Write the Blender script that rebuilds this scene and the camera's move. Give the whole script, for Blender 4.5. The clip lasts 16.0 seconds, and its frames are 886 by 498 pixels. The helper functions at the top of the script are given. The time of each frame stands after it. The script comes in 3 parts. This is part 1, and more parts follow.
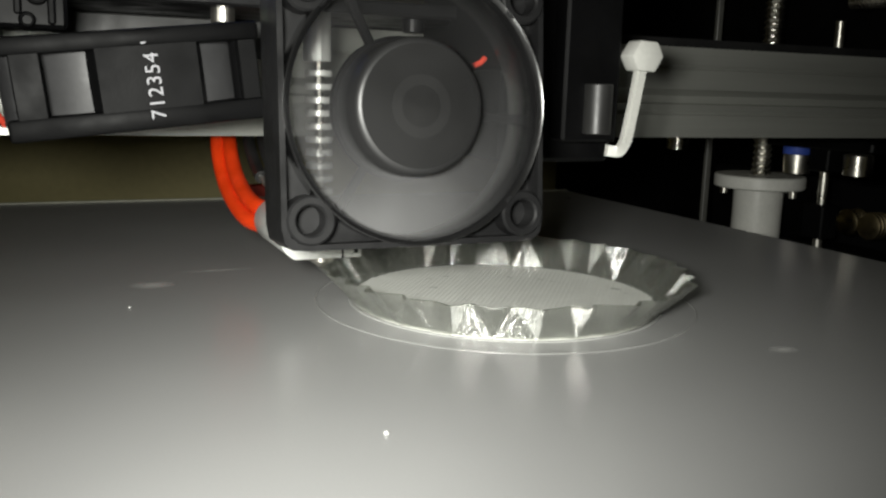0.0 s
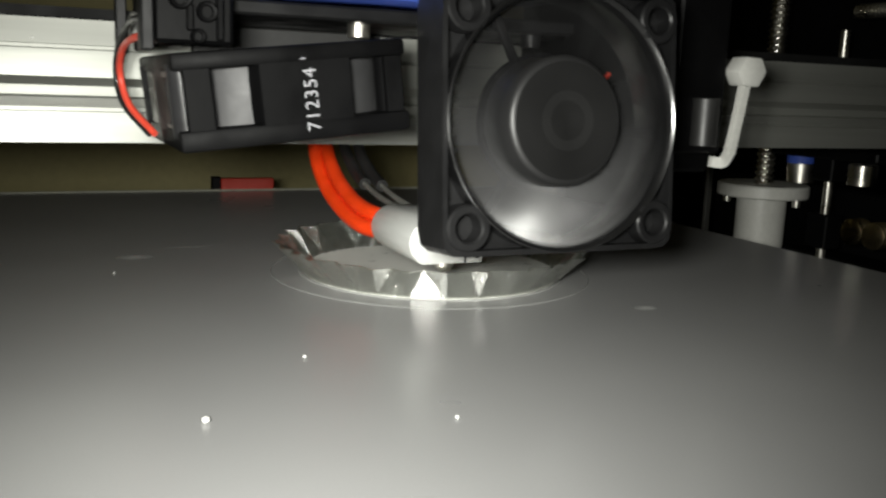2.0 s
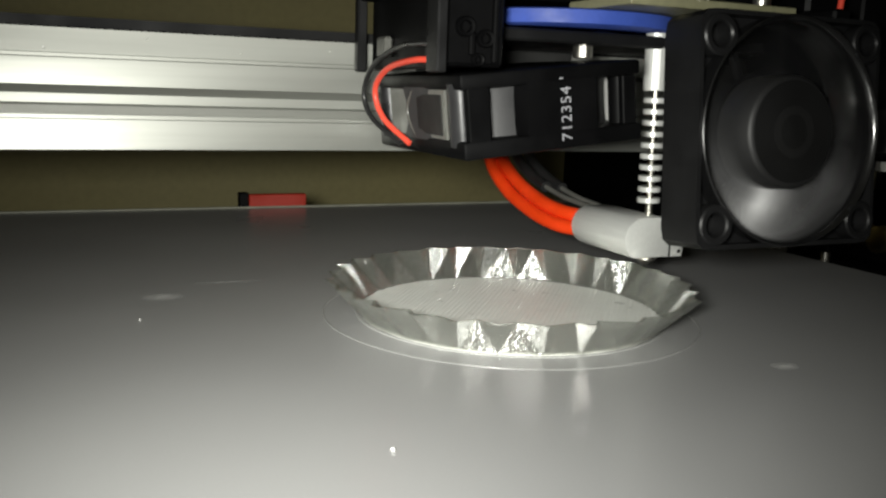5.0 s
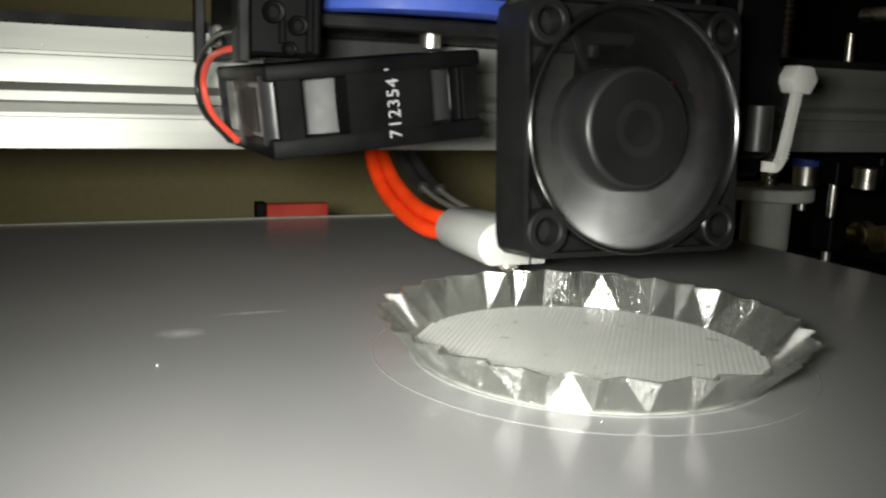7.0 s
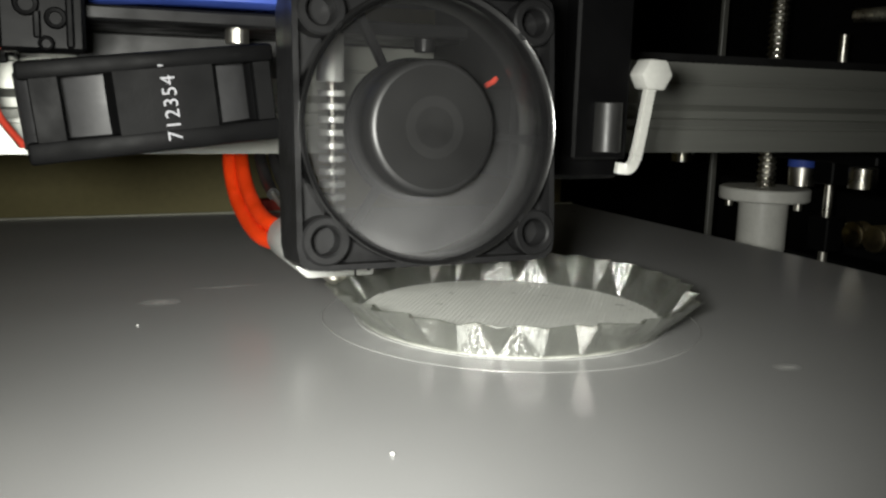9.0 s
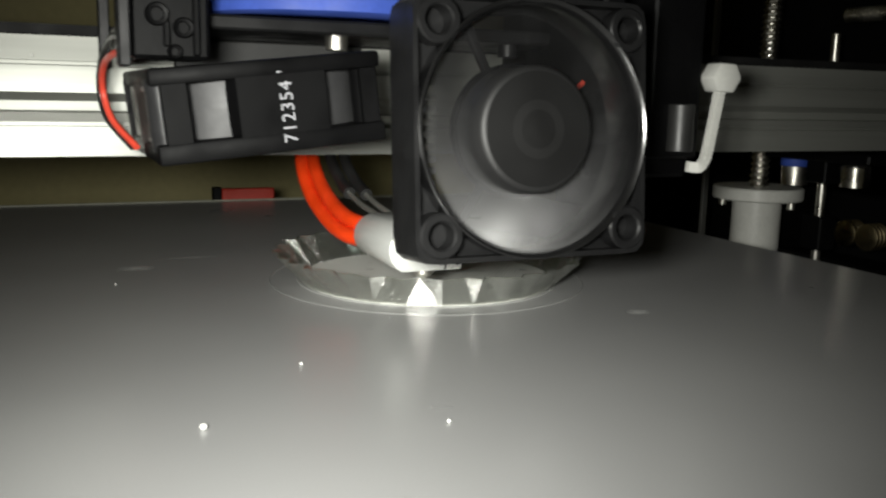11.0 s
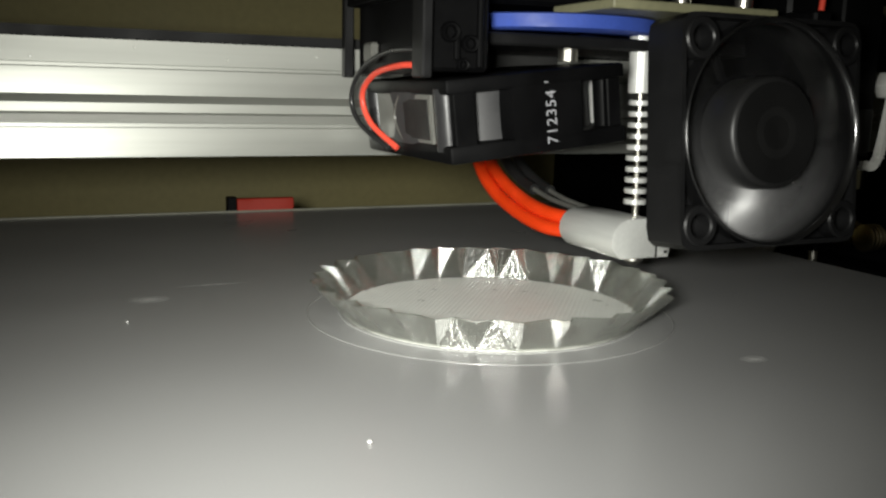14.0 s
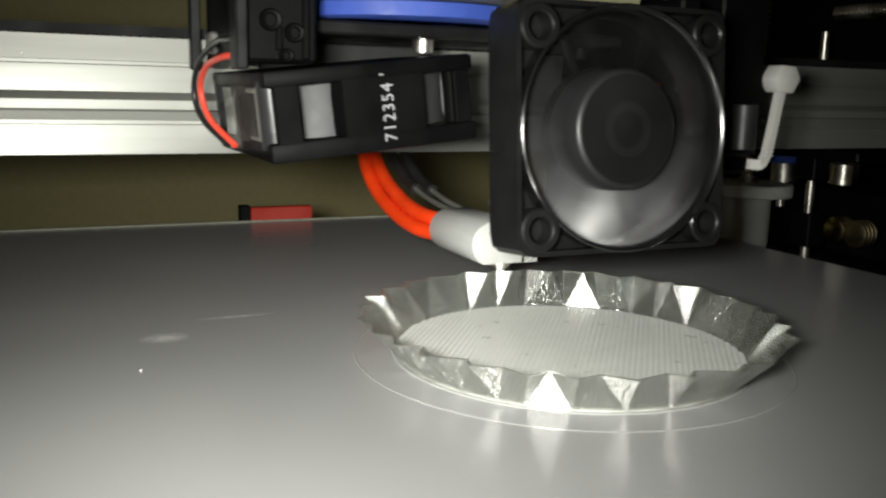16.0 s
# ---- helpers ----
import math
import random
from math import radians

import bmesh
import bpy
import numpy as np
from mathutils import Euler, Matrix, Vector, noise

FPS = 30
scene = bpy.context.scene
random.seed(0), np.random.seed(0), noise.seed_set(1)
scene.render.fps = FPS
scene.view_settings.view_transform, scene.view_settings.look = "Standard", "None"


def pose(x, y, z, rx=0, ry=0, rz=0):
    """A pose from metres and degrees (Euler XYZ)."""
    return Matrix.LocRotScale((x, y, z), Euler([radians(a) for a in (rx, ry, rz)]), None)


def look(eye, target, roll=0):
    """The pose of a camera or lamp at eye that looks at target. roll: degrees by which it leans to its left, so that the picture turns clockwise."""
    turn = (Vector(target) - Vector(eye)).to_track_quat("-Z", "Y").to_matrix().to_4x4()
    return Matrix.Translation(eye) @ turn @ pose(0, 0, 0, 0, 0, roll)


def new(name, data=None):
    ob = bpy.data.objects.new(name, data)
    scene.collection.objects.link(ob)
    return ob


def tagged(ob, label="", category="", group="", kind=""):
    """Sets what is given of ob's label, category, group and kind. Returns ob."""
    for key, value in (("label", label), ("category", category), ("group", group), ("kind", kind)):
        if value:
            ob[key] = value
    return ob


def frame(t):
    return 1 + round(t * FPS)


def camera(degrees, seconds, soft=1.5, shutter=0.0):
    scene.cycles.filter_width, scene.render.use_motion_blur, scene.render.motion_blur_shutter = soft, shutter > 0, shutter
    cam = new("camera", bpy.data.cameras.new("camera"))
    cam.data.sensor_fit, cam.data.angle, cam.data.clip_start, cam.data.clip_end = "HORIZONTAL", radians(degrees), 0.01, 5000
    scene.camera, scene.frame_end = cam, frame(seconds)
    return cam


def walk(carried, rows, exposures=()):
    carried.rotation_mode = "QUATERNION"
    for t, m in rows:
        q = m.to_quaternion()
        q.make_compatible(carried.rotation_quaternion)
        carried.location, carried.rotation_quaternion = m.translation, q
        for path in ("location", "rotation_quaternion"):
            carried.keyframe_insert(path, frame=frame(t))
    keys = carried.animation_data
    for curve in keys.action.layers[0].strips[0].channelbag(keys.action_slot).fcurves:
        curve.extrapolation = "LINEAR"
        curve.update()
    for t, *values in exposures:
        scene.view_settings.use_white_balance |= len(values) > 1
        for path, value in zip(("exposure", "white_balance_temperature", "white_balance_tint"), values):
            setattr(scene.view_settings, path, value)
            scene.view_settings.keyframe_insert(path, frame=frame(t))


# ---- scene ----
# ---- the camera and its way: millimetres and degrees (heading, tilt, lean) ----
cam = camera(52.9, 16.0, soft=2.4, shutter=0.5)
CAMERA_ROWS = [
    (0.0, 0.00, 0.00, 38.02, 24.38, -10.51, 1.72),
    (0.5, -0.11, 0.15, 37.98, 24.38, -10.42, 1.63),
    (1.0, -0.55, 0.94, 38.35, 24.35, -10.53, 1.74),
    (1.5, -0.62, 2.03, 38.74, 24.42, -10.44, 2.00),
    (2.0, -0.66, 2.59, 39.11, 24.57, -10.33, 2.14),
    (2.5, -0.86, 2.45, 39.48, 24.63, -10.28, 2.18),
    (3.0, -0.80, 1.61, 39.62, 24.33, -10.29, 1.97),
    (3.5, -0.76, 0.47, 39.85, 24.06, -10.21, 2.08),
    (4.0, -0.82, 0.01, 39.96, 24.03, -10.11, 2.04),
    (6.5, -0.85, 1.12, 40.08, 24.06, -10.40, 1.95),
    (7.0, -0.91, 1.17, 40.08, 24.11, -10.30, 2.07),
    (7.5, -1.05, 1.26, 39.92, 24.16, -10.16, 1.96),
    (8.0, -0.86, 0.82, 39.78, 24.02, -10.03, 1.81),
    (10.5, -0.12, -1.43, 39.71, 24.23, -9.96, 1.29),
    (11.0, -0.13, -1.33, 39.88, 24.27, -9.94, 1.33),
    (11.5, -0.17, -1.14, 40.20, 24.56, -9.91, 1.52),
    (12.0, -0.28, -1.00, 40.48, 24.72, -9.85, 1.60),
    (12.5, -0.56, -0.79, 40.68, 24.76, -9.86, 1.66),
    (13.0, -0.64, -0.69, 40.61, 24.58, -9.97, 1.29),
    (13.5, -0.42, -0.81, 40.55, 24.41, -10.03, 1.34),
    (14.0, -0.26, -1.17, 40.48, 24.44, -10.05, 1.40),
    (14.5, -0.44, -1.32, 40.51, 24.60, -10.06, 1.39),
    (15.0, -0.59, -1.43, 40.83, 24.75, -10.22, 1.54),
    (15.5, -0.62, -1.50, 40.72, 24.85, -10.28, 1.34),
    (16.0, -0.49, -1.46, 40.68, 24.91, -10.29, 1.43),
]
MM = 0.001


def camera_pose(x, y, z, heading, tilt, lean):
    eye = Vector((x, y, z)) * MM
    a, b = radians(heading), radians(tilt)
    ahead = Vector((math.sin(a) * math.cos(b), math.cos(a) * math.cos(b), math.sin(b)))
    return look(eye, eye + ahead, lean)


walk(cam, [(r[0], camera_pose(*r[1:])) for r in CAMERA_ROWS], exposures=[(0.0, 0.0), (16.0, 0.0)])

# seconds, print head's travel along x, bed's travel towards the camera (millimetres)
TRAVEL = [
    (0.0, 0.0, 0.0), (0.5, 0.1, -11.1), (1.0, 4.2, -22.0), (1.5, 11.9, -30.5), (2.0, 21.8, -36.3), (2.5, 32.9, -37.8),
    (3.0, 44.2, -36.0), (3.5, 54.7, -30.9), (4.0, 62.8, -23.0), (4.2, 64.4, -18.9), (4.5, 66.1, -12.6), (5.0, 66.0, -1.7),
    (5.5, 62.4, 8.5), (6.0, 55.7, 17.0), (6.3, 50.5, 20.8), (6.5, 45.4, 22.8), (7.0, 34.1, 24.3), (7.5, 22.9, 21.8),
    (8.0, 13.4, 17.6), (8.2, 8.9, 14.6), (8.5, 4.7, 9.5), (9.0, 1.1, -0.2), (9.5, 0.7, -10.5), (10.0, 3.5, -20.3),
    (10.5, 9.1, -28.8), (11.0, 19.3, -35.5), (11.5, 30.1, -38.7), (12.0, 41.5, -37.6), (12.5, 51.5, -32.8),
    (13.0, 59.0, -25.2), (13.5, 64.4, -15.9), (14.0, 66.2, -4.8), (14.5, 64.0, 5.8), (15.0, 57.9, 15.4),
    (15.5, 48.6, 22.0), (16.0, 37.1, 25.2),
]

# ---- light: a small lamp beside the lens, and a dim room ----
world = bpy.data.worlds.new("dim_room")
world.use_nodes = True
world.node_tree.nodes["Background"].inputs[0].default_value = (1.0, 0.92, 0.58, 1)
world.node_tree.nodes["Background"].inputs[1].default_value = 0.02
scene.world = world
lamp_data = bpy.data.lights.new("lens_lamp", "AREA")
lamp_data.shape, lamp_data.size, lamp_data.size_y = "RECTANGLE", 0.020, 0.012
lamp_data.energy, lamp_data.color, lamp_data.spread = 0.112, (1.0, 1.0, 0.93), radians(80)
lamp = new("lens_lamp", lamp_data)
lamp.matrix_world = pose(-0.013, 0.008, 0.044, 77, 0, -27)

# ---- materials ----


def material(name, base, rough=0.5, metal=0.0, vary=0.25, grain=900.0, blotch=90.0, bump=0.15, stretch=(1, 1, 1), spec=0.5,
             coat=0.0, rough_vary=0.15, transmission=0.0, ior=1.5, bump_dist=0.0001):
    m = bpy.data.materials.new(name)
    m.use_nodes = True
    n, l = m.node_tree.nodes, m.node_tree.links
    b = n["Principled BSDF"]
    b.inputs["Metallic"].default_value = metal
    b.inputs["Specular IOR Level"].default_value = spec
    b.inputs["Coat Weight"].default_value = coat
    b.inputs["Transmission Weight"].default_value = transmission
    b.inputs["IOR"].default_value = ior
    co = n.new("ShaderNodeTexCoord")
    mp = n.new("ShaderNodeMapping")
    mp.inputs["Scale"].default_value = stretch
    l.new(co.outputs["Object"], mp.inputs["Vector"])
    fine, broad = n.new("ShaderNodeTexNoise"), n.new("ShaderNodeTexNoise")
    fine.inputs["Scale"].default_value, broad.inputs["Scale"].default_value = grain, blotch
    fine.inputs["Detail"].default_value, broad.inputs["Detail"].default_value = 3, 4
    for t in (fine, broad):
        l.new(mp.outputs[0], t.inputs["Vector"])
    mix = n.new("ShaderNodeMath")
    mix.operation = "MULTIPLY_ADD"
    mix.inputs[1].default_value, mix.inputs[2].default_value = 0.4, 0.0
    l.new(fine.outputs[0], mix.inputs[0])
    add = n.new("ShaderNodeMath")
    add.operation = "MULTIPLY_ADD"
    add.inputs[1].default_value = 0.6
    l.new(broad.outputs[0], add.inputs[0])
    l.new(mix.outputs[0], add.inputs[2])
    ramp = n.new("ShaderNodeMapRange")
    ramp.inputs["From Min"].default_value, ramp.inputs["From Max"].default_value = 0.3, 0.7
    ramp.inputs["To Min"].default_value, ramp.inputs["To Max"].default_value = 1 - vary, 1 + vary
    l.new(add.outputs[0], ramp.inputs[0])
    col = n.new("ShaderNodeVectorMath")
    col.operation = "SCALE"
    col.inputs[0].default_value = base
    l.new(ramp.outputs[0], col.inputs["Scale"])
    l.new(col.outputs[0], b.inputs["Base Color"])
    rr = n.new("ShaderNodeMapRange")
    rr.inputs["From Min"].default_value, rr.inputs["From Max"].default_value = 0.3, 0.7
    rr.inputs["To Min"].default_value, rr.inputs["To Max"].default_value = max(rough - rough_vary, 0.02), rough + rough_vary
    l.new(broad.outputs[0], rr.inputs[0])
    l.new(rr.outputs[0], b.inputs["Roughness"])
    if bump:
        bp = n.new("ShaderNodeBump")
        bp.inputs["Strength"].default_value, bp.inputs["Distance"].default_value = bump, bump_dist
        l.new(fine.outputs[0], bp.inputs["Height"])
        l.new(bp.outputs[0], b.inputs["Normal"])
    return m


M_BED = material("bed_coating", (0.275, 0.275, 0.273), 0.3, spec=0.8, vary=0.04, grain=2600, blotch=25, bump=0.03, rough_vary=0.03, bump_dist=0.00002)
M_BED_EDGE = material("bed_edge", (0.22, 0.22, 0.2), 0.5, vary=0.15)
# paler tone: the light caught by the bed's rear edge, put into colour
M_LIP = material("lit_bed_rim", (0.26, 0.26, 0.21), 0.5, vary=0.3, grain=300, blotch=60)
M_ALU = material("extruded_aluminium", (0.3, 0.305, 0.28), 0.46, metal=0.6, vary=0.1, grain=700, blotch=60, stretch=(0.04, 1, 1), bump=0.2, bump_dist=0.00005)
M_SILVER = material("machined_aluminium", (0.74, 0.75, 0.72), 0.36, metal=0.45, vary=0.08, grain=1500, stretch=(1, 0.1, 1), bump=0.15, bump_dist=0.00003)
M_STEEL = material("bright_steel", (0.66, 0.64, 0.58), 0.3, metal=1.0, vary=0.1, bump=0.05)
M_DARK_STEEL = material("dark_steel", (0.3, 0.3, 0.29), 0.3, metal=1.0, vary=0.2)
M_DARK_GREY = material("dark_grey", (0.016, 0.016, 0.0155), 0.5, vary=0.3, grain=800, blotch=120)
M_POST = material("satin_black_plastic", (0.022, 0.022, 0.023), 0.38, spec=0.4, vary=0.2, grain=2000, blotch=150)
M_BRASS = material("brass", (0.6, 0.5, 0.3), 0.28, metal=1.0, vary=0.2)
M_BLACK = material("black_plastic", (0.0025, 0.0025, 0.0027), 0.5, vary=0.25, grain=3000, blotch=120, bump=0.25, bump_dist=0.00004, spec=0.08)
M_FAN = material("fan_plastic", (0.008, 0.008, 0.0083), 0.4, spec=0.22, vary=0.2, grain=3500, blotch=140, bump=0.3, bump_dist=0.00004)
M_BORE = material("fan_bore_plastic", (0.006, 0.006, 0.0062), 0.2, spec=1.0, vary=0.2, grain=3500, blotch=140, bump=0.05, rough_vary=0.05)
M_ROTOR = material("rotor_plastic", (0.012, 0.012, 0.0122), 0.45, spec=0.5, vary=0.1, bump=0.0)
M_BLADE = material("blade_plastic", (0.048, 0.048, 0.049), 0.44, spec=0.85, vary=0.1, bump=0.0)
M_STICKER = material("hub_sticker", (0.006, 0.006, 0.006), 0.55, spec=0.25, vary=0.15)
M_STICKER_RING = material("hub_sticker_ring", (0.009, 0.009, 0.009), 0.55, spec=0.25, vary=0.15)
M_GREY = material("grey_translucent_plastic", (0.1, 0.1, 0.09), 0.4, vary=0.2, grain=1200, blotch=150)
M_PANE = material("fan_inner_grey", (0.34, 0.34, 0.33), 0.5, vary=0.2)
M_RED_WIRE = material("red_insulation", (0.8, 0.05, 0.006), 0.45, vary=0.1, grain=1500, blotch=200, bump=0.1, spec=0.3)
M_THIN_RED = material("thin_red_insulation", (0.7, 0.07, 0.04), 0.4, vary=0.1)
M_BLACK_WIRE = material("black_insulation", (0.015, 0.015, 0.015), 0.4, vary=0.2)
M_BLUE = material("blue_plastic", (0.03, 0.068, 0.34), 0.65, vary=0.15, grain=1500, blotch=150)
M_BOARD = material("olive_plate", (0.19, 0.185, 0.11), 0.5, vary=0.2)
M_NYLON = material("white_nylon", (0.5, 0.5, 0.47), 0.4, vary=0.08, grain=1200, blotch=150)
M_POM = material("white_pom", (0.6, 0.6, 0.56), 0.45, vary=0.1)
M_PRINT = material("white_marking", (0.3, 0.3, 0.32), 0.6, vary=0.15)
M_CLIP = material("red_tape", (0.32, 0.022, 0.01), 0.4, vary=0.15)
M_WALL = material("khaki_wall", (0.25, 0.22, 0.1), 0.75, vary=0.15, grain=300, blotch=8)
# near-black for dark parts; on the carriage end it also holds shadow
M_SHADE = material("black_parts_and_shade", (0.0025, 0.0025, 0.0027), 0.5, spec=0.1, vary=0.3, blotch=40)
M_BELT = material("rubber_belt", (0.008, 0.008, 0.008), 0.7, spec=0.2, vary=0.3)


def residue():
    m = material("residue", (0.72, 0.72, 0.7), 0.6, vary=0.2, grain=900, blotch=500, bump=0.0)
    n, l = m.node_tree.nodes, m.node_tree.links
    co, grad, puff, mul = n.new("ShaderNodeTexCoord"), n.new("ShaderNodeTexGradient"), n.new("ShaderNodeTexNoise"), n.new("ShaderNodeMath")
    mp = n.new("ShaderNodeMapping")
    mp.inputs["Location"].default_value, mp.inputs["Scale"].default_value = (-1, -1, 0), (2, 2, 0)
    grad.gradient_type, mul.operation = "SPHERICAL", "MULTIPLY"
    puff.inputs["Scale"].default_value = 700
    l.new(co.outputs["Generated"], mp.inputs[0])
    l.new(mp.outputs[0], grad.inputs[0])
    l.new(co.outputs["Object"], puff.inputs["Vector"])
    l.new(grad.outputs["Fac"], mul.inputs[0])
    l.new(puff.outputs[0], mul.inputs[1])
    more = n.new("ShaderNodeMath")
    more.operation = "MULTIPLY"
    more.inputs[1].default_value = 1.15
    l.new(mul.outputs[0], more.inputs[0])
    l.new(more.outputs[0], n["Principled BSDF"].inputs["Alpha"])
    return m


M_SMEAR = residue()
M_SPECK = material("plastic_crumb", (0.6, 0.6, 0.58), 0.4, vary=0.1)


def petg(name, trans, rough, base, layers, spread, relief=0.00015):
    m = material(name, base, rough, vary=0.06, grain=1800, blotch=260, bump=0.0, transmission=trans, ior=1.57, rough_vary=0.05, spec=0.9)
    n, l = m.node_tree.nodes, m.node_tree.links
    co = n.new("ShaderNodeTexCoord")
    wave = n.new("ShaderNodeTexWave")
    wave.bands_direction = "Z"
    wave.inputs["Scale"].default_value = layers
    wave.inputs["Distortion"].default_value = 1.6
    wave.inputs["Detail"].default_value = 2.0
    wave.inputs["Detail Scale"].default_value = 1.5
    grit = n.new("ShaderNodeTexNoise")
    grit.inputs["Scale"].default_value = 1000
    l.new(co.outputs["Object"], wave.inputs["Vector"])
    l.new(co.outputs["Object"], grit.inputs["Vector"])
    s = n.new("ShaderNodeMath")
    s.operation = "ADD"
    l.new(wave.outputs["Fac"], s.inputs[0])
    loud = n.new("ShaderNodeMath")
    loud.operation = "MULTIPLY"
    loud.inputs[1].default_value = 2.0
    l.new(grit.outputs[0], loud.inputs[0])
    l.new(loud.outputs[0], s.inputs[1])
    bp = n.new("ShaderNodeBump")
    bp.inputs["Strength"].default_value, bp.inputs["Distance"].default_value = 0.8, relief
    l.new(s.outputs[0], bp.inputs["Height"])
    b = n["Principled BSDF"]
    l.new(bp.outputs[0], b.inputs["Normal"])
    # the layers spread reflections up and down
    tan = n.new("ShaderNodeTangent")
    tan.direction_type, tan.axis = "RADIAL", "Z"
    l.new(tan.outputs[0], b.inputs["Tangent"])
    b.inputs["Anisotropic"].default_value = spread
    return m


def clear_print(name, clear, gloss, rough, tint, layers):
    """Thin clear plastic: part lets light straight through, part shines, part scatters."""
    m = petg(name, 0.0, 0.5, tint, layers, 0.0)
    n, l = m.node_tree.nodes, m.node_tree.links
    b = n["Principled BSDF"]
    b.inputs["Specular IOR Level"].default_value = 0.0
    bump = b.inputs["Normal"].links[0].from_node
    shine = n.new("ShaderNodeBsdfAnisotropic")
    shine.inputs["Color"].default_value = (0.95, 0.96, 0.94, 1)
    shine.inputs["Roughness"].default_value, shine.inputs["Anisotropy"].default_value = rough, 0.77
    tan = n.new("ShaderNodeTangent")
    tan.direction_type, tan.axis = "RADIAL", "Z"
    l.new(tan.outputs[0], shine.inputs["Tangent"])
    l.new(bump.outputs[0], shine.inputs["Normal"])
    see = n.new("ShaderNodeBsdfTransparent")
    see.inputs["Color"].default_value = (0.95, 0.96, 0.93, 1)
    one, two = n.new("ShaderNodeMixShader"), n.new("ShaderNodeMixShader")
    one.inputs[0].default_value = gloss
    l.new(b.outputs[0], one.inputs[1])
    l.new(shine.outputs[0], one.inputs[2])
    two.inputs[0].default_value = clear
    l.new(one.outputs[0], two.inputs[1])
    l.new(see.outputs[0], two.inputs[2])
    l.new(two.outputs[0], n["Material Output"].inputs["Surface"])
    return m


M_CUP = clear_print("clear_petg_wall", 0.5, 0.93, 0.23, (0.55, 0.56, 0.51), 780)
M_FLOOR = petg("clear_petg_floor", 0.0, 0.32, (0.8, 0.81, 0.76), 100, 0.0, 0.00003)
M_BRIM = petg("clear_petg_line", 0.0, 0.14, (0.31, 0.31, 0.3), 100, 0.0, 0.00003)
M_SHELL = material("fan_barrel_pale", (0.03, 0.03, 0.031), 0.58, spec=0.4, vary=0.2)

# ---- mesh helpers (millimetres in, metres out) ----


def part(name, bm, mat, parent=None, label="", smooth=False):
    me = bpy.data.meshes.new(name)
    bmesh.ops.scale(bm, vec=(MM, MM, MM), verts=bm.verts)
    bm.normal_update()
    bm.to_mesh(me)
    bm.free()
    me.materials.append(mat)
    if smooth:
        for p in me.polygons:
            p.use_smooth = True
        me.set_sharp_from_angle(angle=radians(38))
    ob = new(name, me)
    ob.parent = parent
    if label:
        ob["label"] = label
    return ob


def box(bm, x0, x1, y0, y1, z0, z1, bevel=0.3, seg=1, m=None):
    r = bmesh.ops.create_cube(bm, size=1)
    v = r["verts"]
    bmesh.ops.scale(bm, vec=(x1 - x0, y1 - y0, z1 - z0), verts=v)
    bmesh.ops.translate(bm, vec=((x0 + x1) / 2, (y0 + y1) / 2, (z0 + z1) / 2), verts=v)
    if m is not None:
        bmesh.ops.transform(bm, matrix=m, verts=v)
    if bevel:
        e = {e for q in v for e in q.link_edges}
        bmesh.ops.bevel(bm, geom=list(e), offset=bevel, segments=seg, affect="EDGES", profile=0.5)
    return bm


def lathe(bm, rings, axis="z", at=(0, 0, 0), n=48, closed=False, caps=True):
    """rings: (radius, height) pairs swept round an axis through at."""
    def spot(r, h, a):
        c, s = r * math.cos(a), r * math.sin(a)
        p = {"z": (c, s, h), "y": (c, h, s), "x": (h, c, s)}[axis]
        return bm.verts.new((p[0] + at[0], p[1] + at[1], p[2] + at[2]))
    loops = [[spot(r, h, 2 * math.pi * k / n) for k in range(n)] for r, h in rings]
    pairs = list(zip(loops, loops[1:])) + ([(loops[-1], loops[0])] if closed else [])
    for a, b in pairs:
        for k in range(n):
            j = (k + 1) % n
            bm.faces.new((a[k], a[j], b[j], b[k]))
    if caps and not closed:
        bm.faces.new(loops[0])
        bm.faces.new(loops[-1])
    bmesh.ops.recalc_face_normals(bm, faces=bm.faces)
    return bm


def rod(bm, p, q, r, n=20, bevel=0.15):
    p, q = Vector(p), Vector(q)
    d = q - p
    turn = d.to_track_quat("Z", "Y").to_matrix().to_4x4()
    h = d.length
    start = len(bm.verts)
    lathe(bm, [(r - bevel, 0), (r, bevel), (r, h - bevel), (r - bevel, h)], n=n)
    bm.verts.ensure_lookup_table()
    bmesh.ops.transform(bm, matrix=Matrix.Translation(p) @ turn, verts=bm.verts[start:])
    return bm


def smooth_path(pts, steps=8):
    pts = [Vector(p) for p in pts]
    ext = [2 * pts[0] - pts[1]] + pts + [2 * pts[-1] - pts[-2]]
    out = []
    for k in range(1, len(ext) - 2):
        a, b, c, d = ext[k - 1:k + 3]
        for s in range(steps):
            t = s / steps
            out.append(0.5 * (2 * b + (c - a) * t + (2 * a - 5 * b + 4 * c - d) * t * t + (3 * b - a - 3 * c + d) * t ** 3))
    return out + [pts[-1]]


def tube(bm, pts, r, n=12, steps=8, flat=1.0):
    path = smooth_path(pts, steps)
    side = None
    loops = []
    for k, p in enumerate(path):
        d = (path[min(k + 1, len(path) - 1)] - path[max(k - 1, 0)]).normalized()
        side = d.orthogonal().normalized() if side is None else (side - d * side.dot(d)).normalized()
        up = d.cross(side)
        loops.append([bm.verts.new(p + r * (side * math.cos(2 * math.pi * j / n) + up * math.sin(2 * math.pi * j / n) * flat)) for j in range(n)])
    for a, b in zip(loops, loops[1:]):
        for j in range(n):
            bm.faces.new((a[j], a[(j + 1) % n], b[(j + 1) % n], b[j]))
    bm.faces.new(loops[0])
    bm.faces.new(loops[-1])
    bmesh.ops.recalc_face_normals(bm, faces=bm.faces)
    return bm


